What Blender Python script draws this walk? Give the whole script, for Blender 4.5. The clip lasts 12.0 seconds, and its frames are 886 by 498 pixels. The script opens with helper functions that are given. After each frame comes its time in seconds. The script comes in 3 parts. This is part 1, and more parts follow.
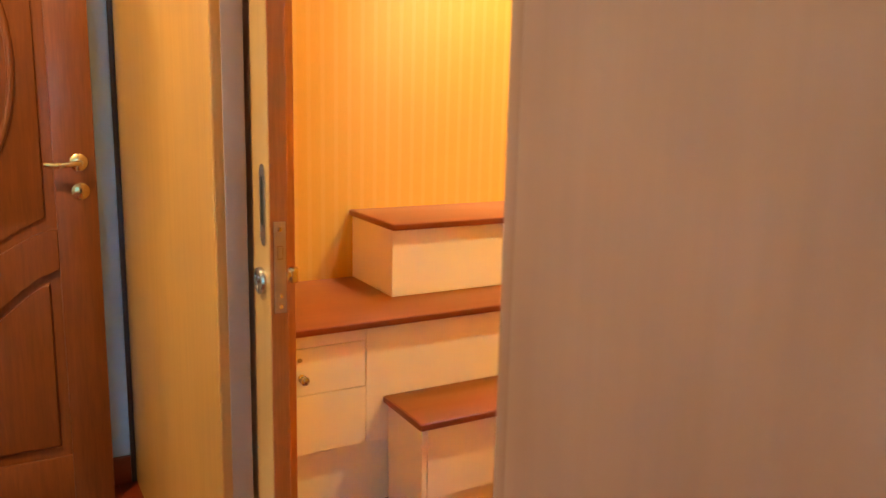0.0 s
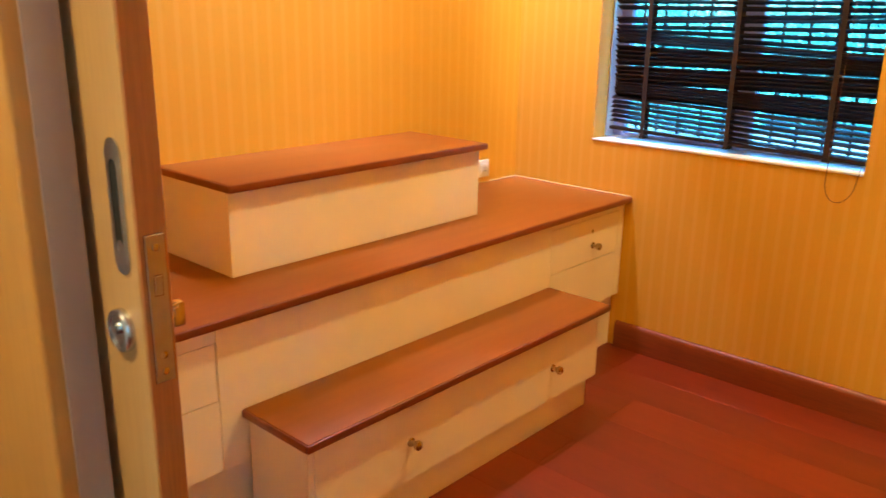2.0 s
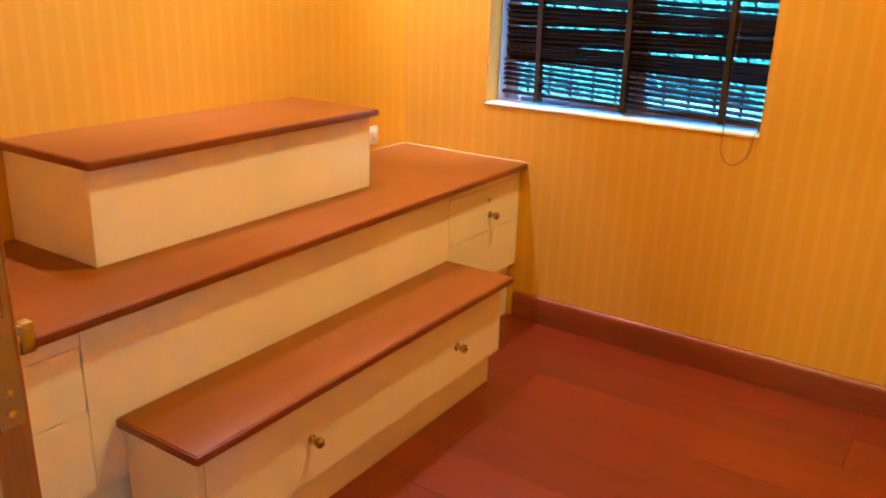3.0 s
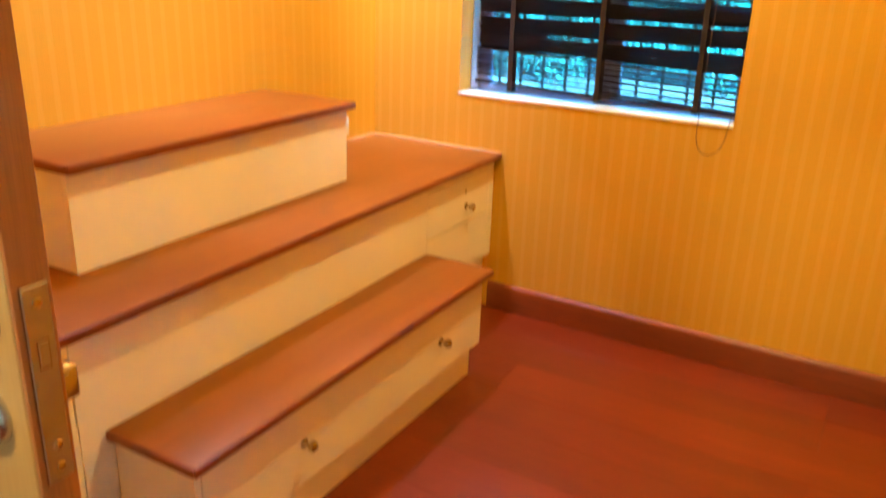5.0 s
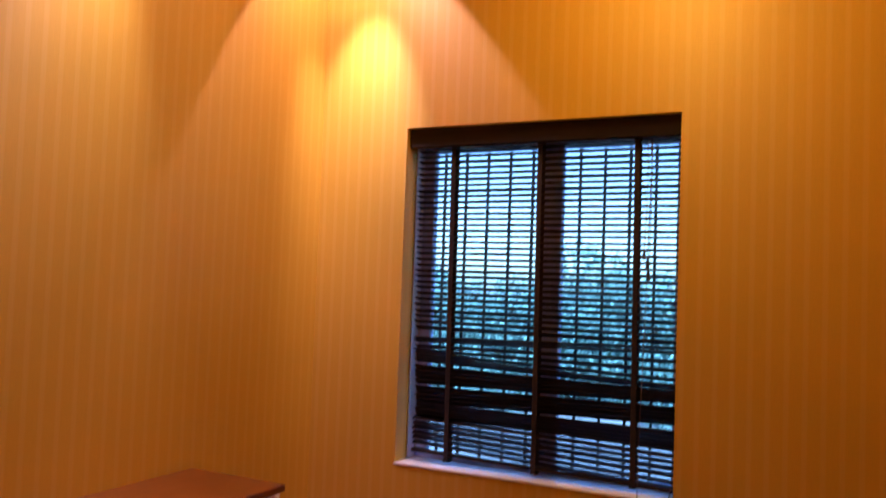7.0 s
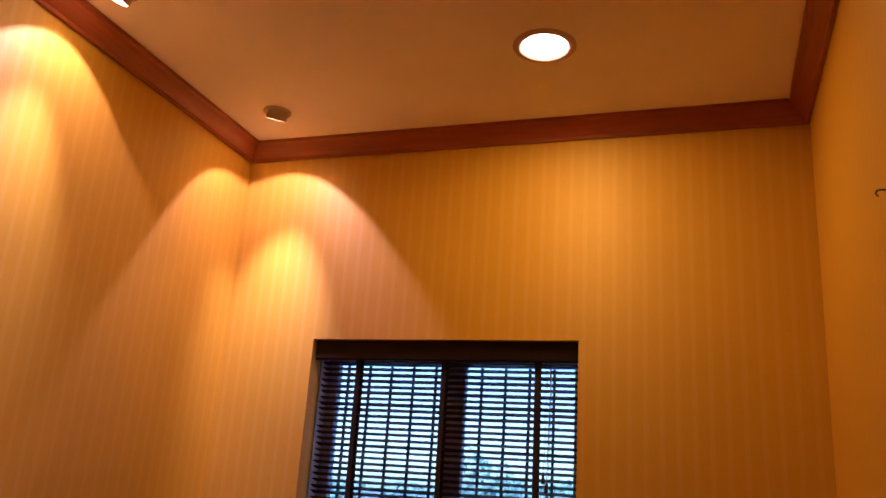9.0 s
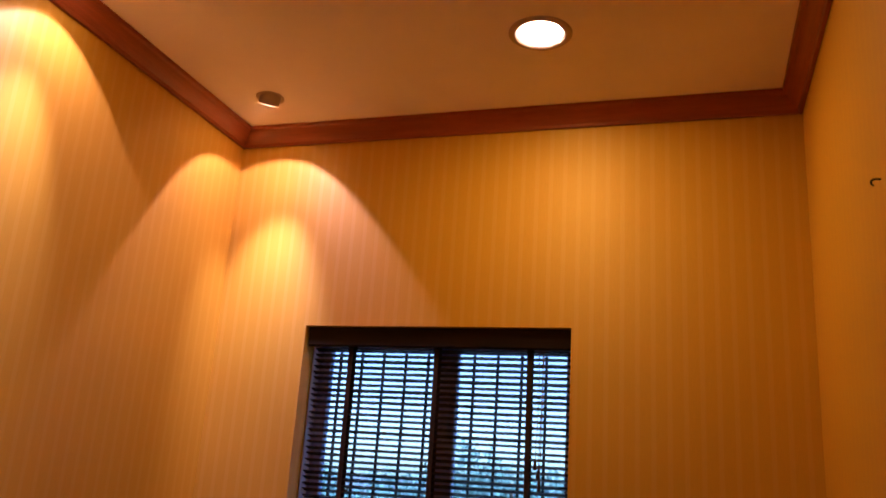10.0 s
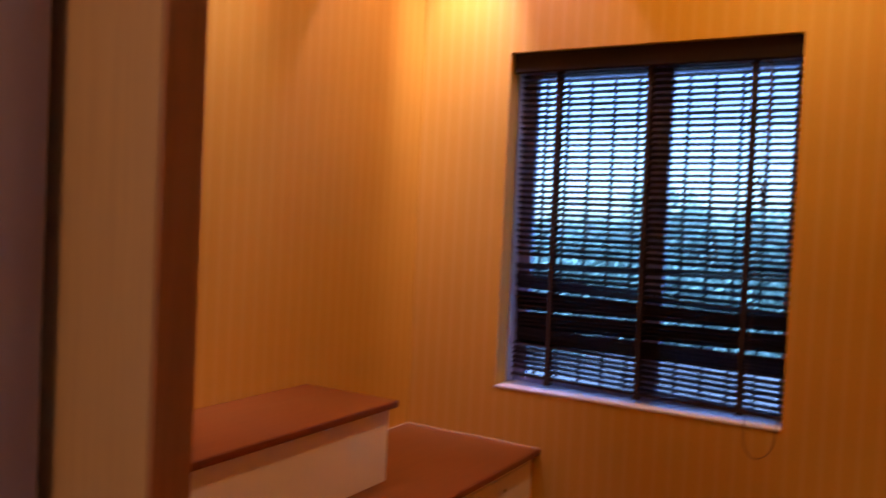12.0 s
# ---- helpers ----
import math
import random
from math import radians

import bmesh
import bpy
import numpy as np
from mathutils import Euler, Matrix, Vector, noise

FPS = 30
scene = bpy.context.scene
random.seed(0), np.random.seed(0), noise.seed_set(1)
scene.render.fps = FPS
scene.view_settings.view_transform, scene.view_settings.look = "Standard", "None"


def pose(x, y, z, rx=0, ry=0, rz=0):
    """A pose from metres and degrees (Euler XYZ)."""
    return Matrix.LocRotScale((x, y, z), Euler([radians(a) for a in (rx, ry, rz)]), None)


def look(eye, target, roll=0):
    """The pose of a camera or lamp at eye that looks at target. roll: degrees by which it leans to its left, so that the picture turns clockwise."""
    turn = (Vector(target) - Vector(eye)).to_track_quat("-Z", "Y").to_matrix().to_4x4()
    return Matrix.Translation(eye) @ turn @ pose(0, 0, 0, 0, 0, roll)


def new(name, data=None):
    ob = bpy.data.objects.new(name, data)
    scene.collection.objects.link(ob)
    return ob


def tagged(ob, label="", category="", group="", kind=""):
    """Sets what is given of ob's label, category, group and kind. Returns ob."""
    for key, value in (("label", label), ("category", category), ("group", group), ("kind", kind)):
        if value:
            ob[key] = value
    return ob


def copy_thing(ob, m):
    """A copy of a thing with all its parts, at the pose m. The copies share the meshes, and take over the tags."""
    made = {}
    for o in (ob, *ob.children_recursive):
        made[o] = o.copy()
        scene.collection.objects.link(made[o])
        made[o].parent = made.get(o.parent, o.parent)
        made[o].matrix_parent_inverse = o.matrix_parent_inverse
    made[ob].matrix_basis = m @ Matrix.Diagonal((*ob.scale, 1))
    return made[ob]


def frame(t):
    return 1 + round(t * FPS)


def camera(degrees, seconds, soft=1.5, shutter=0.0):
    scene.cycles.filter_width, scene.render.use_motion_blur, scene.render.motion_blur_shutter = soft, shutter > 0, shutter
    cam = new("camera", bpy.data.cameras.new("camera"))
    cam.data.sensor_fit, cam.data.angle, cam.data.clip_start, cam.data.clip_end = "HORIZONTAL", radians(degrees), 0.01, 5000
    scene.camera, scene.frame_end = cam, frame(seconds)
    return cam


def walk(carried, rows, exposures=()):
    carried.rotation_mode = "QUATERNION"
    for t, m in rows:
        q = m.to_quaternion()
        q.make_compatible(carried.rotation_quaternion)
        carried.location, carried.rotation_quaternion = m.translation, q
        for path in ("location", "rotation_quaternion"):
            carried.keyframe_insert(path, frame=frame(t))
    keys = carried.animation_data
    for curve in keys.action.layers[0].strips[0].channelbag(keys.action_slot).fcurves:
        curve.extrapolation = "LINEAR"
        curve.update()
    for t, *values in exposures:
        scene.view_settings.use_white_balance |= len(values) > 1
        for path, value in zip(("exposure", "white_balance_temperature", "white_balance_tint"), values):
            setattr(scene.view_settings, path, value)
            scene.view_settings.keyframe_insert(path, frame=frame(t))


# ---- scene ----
cam = camera(57.4, 12.0, shutter=0.5)
PATH = [
    (0, (2.835, -2.929, 1.371), (1.132, -1.954, 0.984), 1.41),
    (0.5, (2.654, -2.901, 1.379), (0.945, -1.952, 0.957), 1.91),
    (1, (2.495, -2.905, 1.370), (0.867, -1.836, 0.913), 0.57),
    (1.5, (2.330, -2.901, 1.376), (0.883, -1.620, 0.860), 0.66),
    (2, (2.188, -2.873, 1.365), (0.897, -1.455, 0.796), 0.98),
    (2.5, (2.081, -2.806, 1.351), (0.910, -1.300, 0.753), 1.29),
    (3, (2.028, -2.769, 1.336), (0.991, -1.183, 0.694), 1.79),
    (3.2, (2.016, -2.769, 1.331), (1.023, -1.180, 0.632), 1.85),
    (4.8, (1.922, -2.803, 1.358), (1.031, -1.186, 0.590), 2.50),
    (5, (1.922, -2.796, 1.372), (1.002, -1.158, 0.686), 2.06),
    (5.5, (1.926, -2.762, 1.421), (0.978, -1.074, 0.920), 1.49),
    (6, (1.932, -2.748, 1.461), (0.999, -1.006, 1.155), 1.53),
    (6.5, (1.928, -2.727, 1.498), (1.004, -0.955, 1.412), 1.66),
    (7, (1.924, -2.742, 1.546), (1.040, -0.950, 1.637), 2.10),
    (7.5, (1.897, -2.769, 1.589), (1.088, -0.953, 1.805), 2.95),
    (9.3, (1.879, -2.837, 1.608), (1.269, -1.028, 2.202), 4.07),
    (9.5, (1.873, -2.834, 1.608), (1.266, -1.023, 2.202), 4.21),
    (10, (1.864, -2.841, 1.603), (1.270, -1.012, 2.153), 3.96),
    (10.5, (1.847, -2.842, 1.595), (1.244, -0.981, 2.008), 3.68),
    (11, (1.837, -2.818, 1.586), (1.152, -0.953, 1.816), 3.75),
    (11.5, (1.823, -2.832, 1.544), (1.019, -1.001, 1.604), 3.69),
    (12, (1.785, -2.830, 1.490), (0.777, -1.103, 1.424), 2.68),
]
EXPOSURES = [(0, 4.5, 6700, 6), (1.0, 4.3, 6700, 4), (2.0, 4.25, 6750, 2), (3.2, 4.25, 6750, -2), (4.8, 4.6, 6700, -8), (5.0, 4.45, 6700, -8), (5.5, 4.1, 6700, -1), (6.0, 3.55, 6800, 13),
             (6.5, 2.95, 7000, 28), (7.0, 2.3, 7200, 45), (7.7, 1.88, 7400, 53), (9.3, 1.74, 7500, 59), (10.5, 1.68, 7500, 58), (11.5, 1.8, 7500, 61), (12, 2.2, 7400, 61)]
walk(cam, [(t, look(eye, target, roll)) for t, eye, target, roll in PATH], EXPOSURES)

# ---- world and light ----
world = bpy.data.worlds.new("world")
scene.world = world
world.use_nodes = True
wn = world.node_tree.nodes
sky = wn.new("ShaderNodeTexSky")
sky.sky_type = "NISHITA"
sky.sun_disc = False
sky.dust_density = 1.0
sky.sun_elevation = radians(48)
sky.sun_rotation = radians(150)
world.node_tree.links.new(sky.outputs[0], wn["Background"].inputs[0])
wn["Background"].inputs[1].default_value = 0.15

sun_data = bpy.data.lights.new("sun", "SUN")
sun_data.energy = 5.0
sun_data.angle = radians(8)
sun_data.color = (1.0, 0.95, 0.88)
sun = new("sun", sun_data)
sun.rotation_euler = (radians(42), 0, radians(30))

FLOOR, CEIL = 0.0, 3.0
RIGHT = 2.237          # inner face of the right wall
WARM = (1.0, 0.76, 0.18)


def lamp(name, kind, at, target, energy, color, size=0.05, spot=None, blend=0.3):
    d = bpy.data.lights.new(name, kind)
    d.energy, d.color = energy, color
    if kind == "AREA":
        d.shape, d.size = "DISK", size
    else:
        d.shadow_soft_size = size
    if spot:
        d.spot_size, d.spot_blend = radians(spot), blend
    o = new(name, d)
    o.matrix_world = look(at, target)
    return o


LAMP1 = (1.405, -0.575)   # round frosted downlight
LAMP2 = (0.287, -0.305)  # tilting spot in the corner
LAMP3 = (0.215, -1.14)   # tilting spot over the bench
lamp("downlight_bulb", "AREA", (LAMP1[0], LAMP1[1], CEIL - 0.014), (LAMP1[0], LAMP1[1], 0), 1.65, WARM, size=0.15)
for (lx, ly), aim, hot in ((LAMP2, (0.18, -0.075, 2.42), (0.19, 0.0, 2.14)), (LAMP3, (-0.03, -1.10, 2.42), (0.0, -1.20, 2.20))):
    lamp("spot_bulb", "SPOT", (lx - 0.010, ly + 0.004, CEIL - 0.040), hot, 19.0 if ly > -0.5 else 12.0, (0.92, 1.0, 1.6), 0.02, 46, 1.0)
    lamp("spot_bulb", "SPOT", (lx - 0.010, ly + 0.004, CEIL - 0.040), aim, 3.9 if ly > -0.5 else 3.3, (0.95, 0.82, 1.4), 0.012, 101 if ly > -0.5 else 92, 0.14)
# hall: an added ceiling light; daylight comes by an added small window, both unseen
lamp("hall_added_light", "AREA", (1.3, -3.6, CEIL - 0.03), (1.3, -3.6, 0), 2.6, (1.0, 0.70, 0.30), size=0.22)


# ---- materials ----
def mat(name, rough=0.5, metal=0.0):
    m = bpy.data.materials.new(name)
    m.use_nodes = True
    nt = m.node_tree
    b = nt.nodes["Principled BSDF"]
    b.inputs["Roughness"].default_value = rough
    b.inputs["Metallic"].default_value = metal
    return m, nt, b


def node(nt, kind, **inputs):
    n = nt.nodes.new(kind)
    for k, v in inputs.items():
        n.inputs[k.replace("_", " ")].default_value = v
    return n


def coords(nt, scale=(1, 1, 1), what="Object"):
    tc = nt.nodes.new("ShaderNodeTexCoord")
    mp = nt.nodes.new("ShaderNodeMapping")
    mp.inputs["Scale"].default_value = scale
    nt.links.new(tc.outputs[what], mp.inputs["Vector"])
    return mp.outputs[0]


def ramp(nt, fac, stops):
    r = nt.nodes.new("ShaderNodeValToRGB")
    el = r.color_ramp.elements
    while len(el) < len(stops):
        el.new(0.5)
    for e, (p, c) in zip(el, stops):
        e.position, e.color = p, (*c, 1)
    nt.links.new(fac, r.inputs[0])
    return r.outputs[0]


def bump(nt, b, height, strength=0.2, dist=0.002):
    n = node(nt, "ShaderNodeBump", Strength=strength, Distance=dist)
    nt.links.new(height, n.inputs["Height"])
    nt.links.new(n.outputs[0], b.inputs["Normal"])


def rough_map(nt, b, fac, lo, hi):
    n = nt.nodes.new("ShaderNodeMapRange")
    n.inputs["To Min"].default_value, n.inputs["To Max"].default_value = lo, hi
    nt.links.new(fac, n.inputs[0])
    nt.links.new(n.outputs[0], b.inputs["Roughness"])


def mixc(nt, fac, a, c, mode="MIX"):
    m = nt.nodes.new("ShaderNodeMix")
    m.data_type, m.blend_type = "RGBA", mode
    for sock, v in ((m.inputs[0], fac), (m.inputs[6], a), (m.inputs[7], c)):
        if isinstance(v, (int, float)):
            sock.default_value = v
        elif isinstance(v, tuple):
            sock.default_value = (*v, 1)
        else:
            nt.links.new(v, sock)
    return m.outputs[2]


def math_node(nt, op, a, c=None):
    m = nt.nodes.new("ShaderNodeMath")
    m.operation = op
    for sock, v in zip(m.inputs, (a, c)):
        if v is None:
            continue
        if isinstance(v, (int, float)):
            sock.default_value = v
        else:
            nt.links.new(v, sock)
    return m.outputs[0]


def wood(name, dark, light, rough=0.35, stretch=(1.5, 22, 22), depth=0.15, vary=0.0, coat=0.0, pore=0.79):
    """Stained wood: long grain, pores and a slow change of tone."""
    m, nt, b = mat(name, rough)
    v = coords(nt, stretch)
    n1 = node(nt, "ShaderNodeTexNoise", Scale=1.6, Detail=6.0, Roughness=0.62, Distortion=0.5)
    nt.links.new(v, n1.inputs["Vector"])
    n2 = node(nt, "ShaderNodeTexNoise", Scale=9.0, Detail=3.0, Roughness=0.7)
    nt.links.new(v, n2.inputs["Vector"])
    n3 = node(nt, "ShaderNodeTexNoise", Scale=2.2, Detail=2.0)
    nt.links.new(coords(nt), n3.inputs["Vector"])
    base = ramp(nt, n1.outputs[0], [(0.28, dark), (0.72, light)])
    fine = ramp(nt, n2.outputs[0], [(0.3, (pore, pore, pore)), (0.6, (1, 1, 1))])
    slow = ramp(nt, n3.outputs[0], [(0.3, (0.86, 0.86, 0.86)), (0.7, (1.08, 1.08, 1.08))])
    c = mixc(nt, 1.0, mixc(nt, 1.0, base, fine, "MULTIPLY"), slow, "MULTIPLY")
    if vary:
        oi = nt.nodes.new("ShaderNodeObjectInfo")
        t = ramp(nt, oi.outputs["Random"], [(0.0, (1 - vary,) * 3), (1.0, (1 + vary,) * 3)])
        c = mixc(nt, 1.0, c, t, "MULTIPLY")
    nt.links.new(c, b.inputs["Base Color"])
    rough_map(nt, b, n3.outputs[0], rough * 0.75, rough * 1.3)
    b.inputs["Coat Weight"].default_value = coat
    b.inputs["Coat Roughness"].default_value = 0.12
    bump(nt, b, n2.outputs[0], depth, 0.0006)
    return m


def paint(name, color, rough=0.5, mottle=0.06, bumpy=0.08, scale=3.0):
    """Painted or laminated surface with faint unevenness."""
    m, nt, b = mat(name, rough)
    n1 = node(nt, "ShaderNodeTexNoise", Scale=scale, Detail=4.0)
    nt.links.new(coords(nt), n1.inputs["Vector"])
    n2 = node(nt, "ShaderNodeTexNoise", Scale=260.0, Detail=2.0)
    nt.links.new(coords(nt), n2.inputs["Vector"])
    lo = tuple(c * (1 - mottle) for c in color)
    hi = tuple(min(1, c * (1 + mottle)) for c in color)
    nt.links.new(ramp(nt, n1.outputs[0], [(0.3, lo), (0.7, hi)]), b.inputs["Base Color"])
    rough_map(nt, b, n1.outputs[0], rough * 0.85, min(1, rough * 1.15))
    bump(nt, b, n2.outputs[0], bumpy, 0.0006)
    return m


def metal(name, color, rough=0.25):
    m, nt, b = mat(name, rough, 1.0)
    n1 = node(nt, "ShaderNodeTexNoise", Scale=40.0, Detail=3.0)
    nt.links.new(coords(nt), n1.inputs["Vector"])
    nt.links.new(ramp(nt, n1.outputs[0], [(0.3, tuple(c * 0.85 for c in color)), (0.7, color)]), b.inputs["Base Color"])
    rough_map(nt, b, n1.outputs[0], rough * 0.7, rough * 1.4)
    return m


def wallpaper(name):
    """Pearly gold paper: matt narrow stripes on a woven ground whose sheen runs up and down."""
    m, nt, b = mat(name, 0.5)
    tc = nt.nodes.new("ShaderNodeTexCoord")
    sx = nt.nodes.new("ShaderNodeSeparateXYZ")
    nt.links.new(tc.outputs["Object"], sx.inputs[0])
    along = math_node(nt, "ADD", sx.outputs[0], sx.outputs[1])
    u = math_node(nt, "FRACT", math_node(nt, "MULTIPLY", along, 1 / 0.053))
    band = ramp(nt, u, [(0.0, (0, 0, 0)), (0.30, (0, 0, 0)), (0.38, (1, 1, 1)), (0.60, (1, 1, 1)), (0.68, (0, 0, 0))])
    u2 = math_node(nt, "FRACT", math_node(nt, "MULTIPLY", along, 1 / 0.0053))
    hair = ramp(nt, u2, [(0.0, (0, 0, 0)), (0.5, (1, 1, 1)), (1.0, (0, 0, 0))])
    n1 = node(nt, "ShaderNodeTexNoise", Scale=1.7, Detail=3.0)
    nt.links.new(coords(nt), n1.inputs["Vector"])
    n2 = node(nt, "ShaderNodeTexNoise", Scale=30.0, Detail=4.0)
    nt.links.new(coords(nt, (14, 14, 0.6)), n2.inputs["Vector"])
    ground = mixc(nt, hair, (0.690, 0.366, 0.033), (0.702, 0.373, 0.035))
    c = mixc(nt, band, ground, (0.706, 0.378, 0.039))
    c = mixc(nt, 1.0, c, ramp(nt, n2.outputs[0], [(0.35, (0.95, 0.95, 0.94)), (0.65, (1, 1, 1))]), "MULTIPLY")
    c = mixc(nt, 1.0, c, ramp(nt, n1.outputs[0], [(0.3, (0.95, 0.94, 0.93)), (0.7, (1, 1, 1))]), "MULTIPLY")
    nt.links.new(c, b.inputs["Base Color"])
    rough_map(nt, b, band, 0.60, 0.68)
    b.inputs["IOR"].default_value = 1.75
    sp = nt.nodes.new("ShaderNodeMapRange")
    sp.inputs["To Min"].default_value, sp.inputs["To Max"].default_value = 0.54, 0.88
    nt.links.new(band, sp.inputs[0])
    nt.links.new(sp.outputs[0], b.inputs["Specular IOR Level"])
    b.inputs["Anisotropic"].default_value = 0.6
    b.inputs["Specular Tint"].default_value = (1.0, 0.96, 0.50, 1)
    b.inputs["Anisotropic Rotation"].default_value = 0.25
    tg = nt.nodes.new("ShaderNodeTangent")
    tg.direction_type, tg.axis = "RADIAL", "Z"
    nt.links.new(tg.outputs[0], b.inputs["Tangent"])
    hgt = math_node(nt, "ADD", math_node(nt, "MULTIPLY", band, 0.3), math_node(nt, "MULTIPLY", hair, 0.4))
    bump(nt, b, hgt, 0.05, 0.0004)
    return m


M_PAPER = wallpaper("gold_wallpaper")
M_CEIL = paint("cream_ceiling_paint", (0.92, 0.86, 0.86), 0.75, 0.03)
M_CREAM = paint("cream_cabinet_paint", (0.90, 0.82, 0.76), 0.42, 0.03, 0.05)
M_TOP = wood("brown_worktop", (0.245, 0.070, 0.008), (0.280, 0.083, 0.010), 0.40, (16, 1.0, 16), 0.03, pore=0.95)
M_TOP.node_tree.nodes["Principled BSDF"].inputs["Specular IOR Level"].default_value = 0.3
M_TOPEDGE = wood("brown_worktop_edge", (0.20, 0.043, 0.014), (0.26, 0.058, 0.018), 0.34, (20, 1.2, 20), 0.08)
M_FLOOR = wood("red_brown_boards", (0.140, 0.0150, 0.0030), (0.205, 0.0240, 0.0042), 0.36, (0.7, 5.0, 5.0), 0.006, 0.09, 0.16, 0.95)
M_FLOOR.node_tree.nodes["Principled BSDF"].inputs["Coat Roughness"].default_value = 0.07
M_BASE = wood("mahogany_skirting", (0.20, 0.038, 0.010), (0.26, 0.052, 0.013), 0.35, (1.0, 1.0, 18), 0.1)
M_CORN = wood("mahogany_cornice", (0.31, 0.066, 0.018), (0.44, 0.102, 0.028), 0.33, (1.2, 1.2, 24), 0.1)
M_LEAF = wood("pale_door_veneer", (0.50, 0.285, 0.112), (0.545, 0.318, 0.132), 0.45, (20, 20, 0.8), 0.04, pore=0.92)
M_LEAFEDGE = wood("orange_door_lipping", (0.43, 0.155, 0.046), (0.50, 0.19, 0.06), 0.4, (24, 24, 1.0), 0.1)
M_VENEER = wood("tan_wall_veneer", (0.55, 0.262, 0.062), (0.59, 0.290, 0.074), 0.45, (9, 9, 0.5), 0.02, pore=0.93)
M_JAMB = wood("pinkish_brown_laminate", (0.305, 0.160, 0.113), (0.352, 0.188, 0.134), 0.5, (5, 5, 0.35), 0.03, pore=0.95)
M_STRIP = paint("grey_pink_jamb", (0.40, 0.28, 0.23), 0.5, 0.04)
M_DOOR = wood("red_brown_door", (0.18, 0.045, 0.008), (0.25, 0.066, 0.012), 0.4, (16, 16, 1.1), 0.15)
M_BLACK = paint("dark_void", (0.012, 0.010, 0.010), 0.8, 0.1)
M_SHADOWGAP = paint("dark_brown_gap_shade", (0.07, 0.055, 0.05), 0.6)
M_HALL = paint("pale_hall_plaster", (0.58, 0.76, 0.96), 0.7, 0.03)
M_CHROME = metal("satin_chrome", (0.62, 0.63, 0.65), 0.22)
M_PLATE = metal("bronze_tinted_plate", (0.50, 0.40, 0.31), 0.42)
M_BRASS = metal("aged_brass", (0.74, 0.55, 0.26), 0.24)
M_KNOB = metal("antique_nickel", (0.56, 0.47, 0.34), 0.25)
M_BLIND = wood("dark_brown_slat", (0.012, 0.006, 0.005), (0.022, 0.011, 0.008), 0.42, (1.0, 18, 18), 0.1)
M_BLIND.node_tree.nodes["Principled BSDF"].inputs["Specular IOR Level"].default_value = 0.25
M_TAPE = paint("dark_brown_tape", (0.026, 0.012, 0.009), 0.85, 0.15, 0.3, 60)
M_CORD = paint("brown_cord", (0.10, 0.045, 0.025), 0.8, 0.1)
M_SILL = paint("white_sill", (0.86, 0.86, 0.86), 0.35, 0.03)
M_ALU = paint("grey_window_frame", (0.45, 0.52, 0.78), 0.4, 0.08)
M_BARS = paint("black_iron", (0.02, 0.02, 0.022), 0.5, 0.1)
M_PLASTIC = paint("white_plastic", (0.80, 0.77, 0.70), 0.35, 0.02)
M_CAULK = paint("yellowed_sealant", (0.52, 0.33, 0.13), 0.5, 0.08)
M_TRIM = paint("cream_lamp_trim", (0.52, 0.42, 0.36), 0.4, 0.04)
M_GROUND = paint("pale_paving", (0.19, 0.20, 0.22), 0.8, 0.15, 0.3, 0.8)
M_BARK = paint("bark", (0.10, 0.07, 0.05), 0.9, 0.2, 0.6, 8)


def emitter(name, color, strength):
    m, nt, b = mat(name, 0.4)
    b.inputs["Base Color"].default_value = (0.9, 0.9, 0.85, 1)
    b.inputs["Emission Color"].default_value = (*color, 1)
    b.inputs["Emission Strength"].default_value = strength
    return m


M_GLOW = emitter("lit_frosted_glass", (1.0, 0.86, 0.62), 14)
# the cold blue of the daylight outside is put into the glass colour
M_GLASS, nt_, b_ = mat("daylight_tinted_glass", 0.0)
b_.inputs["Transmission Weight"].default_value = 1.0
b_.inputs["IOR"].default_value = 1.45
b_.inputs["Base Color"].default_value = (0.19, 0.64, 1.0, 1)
M_LEAVES, nt_, b_ = mat("green_leaf", 0.5)
gi = nt_.nodes.new("ShaderNodeNewGeometry")
nt_.links.new(ramp(nt_, gi.outputs["Random Per Island"], [(0.0, (0.07, 0.27, 0.24)), (1.0, (0.12, 0.37, 0.33))]), b_.inputs["Base Color"])

# ---- helpers for meshes ----
ORIGIN = {}


def thing(name, at, label="", category="", group="", kind=""):
    o = new(name)
    o.location = at
    o.empty_display_size = 0.05
    ORIGIN[o.name] = Vector(at)
    return tagged(o, label, category, group, kind)


def shaded(me, angle=35):
    me.set_sharp_from_angle(angle=radians(angle))
    for p in me.polygons:
        p.use_smooth = True


def part(name, bm, material, parent=None, label="", smooth=True):
    """Links a bmesh, given in world places, as one mesh under a thing or a part."""
    org = ORIGIN[parent.name] if parent else Vector((0, 0, 0))
    if org.length:
        bmesh.ops.translate(bm, verts=bm.verts, vec=-org)
    bmesh.ops.recalc_face_normals(bm, faces=bm.faces)
    me = bpy.data.meshes.new(name)
    bm.to_mesh(me)
    bm.free()
    me.materials.append(material)
    if smooth:
        shaded(me)
    o = new(name, me)
    o.parent = parent
    ORIGIN[o.name] = org
    if label:
        o["label"] = label
    return o


def solid(name, bm, material, label="", category="", kind="structure"):
    return tagged(part(name, bm, material), label, category, "", kind)


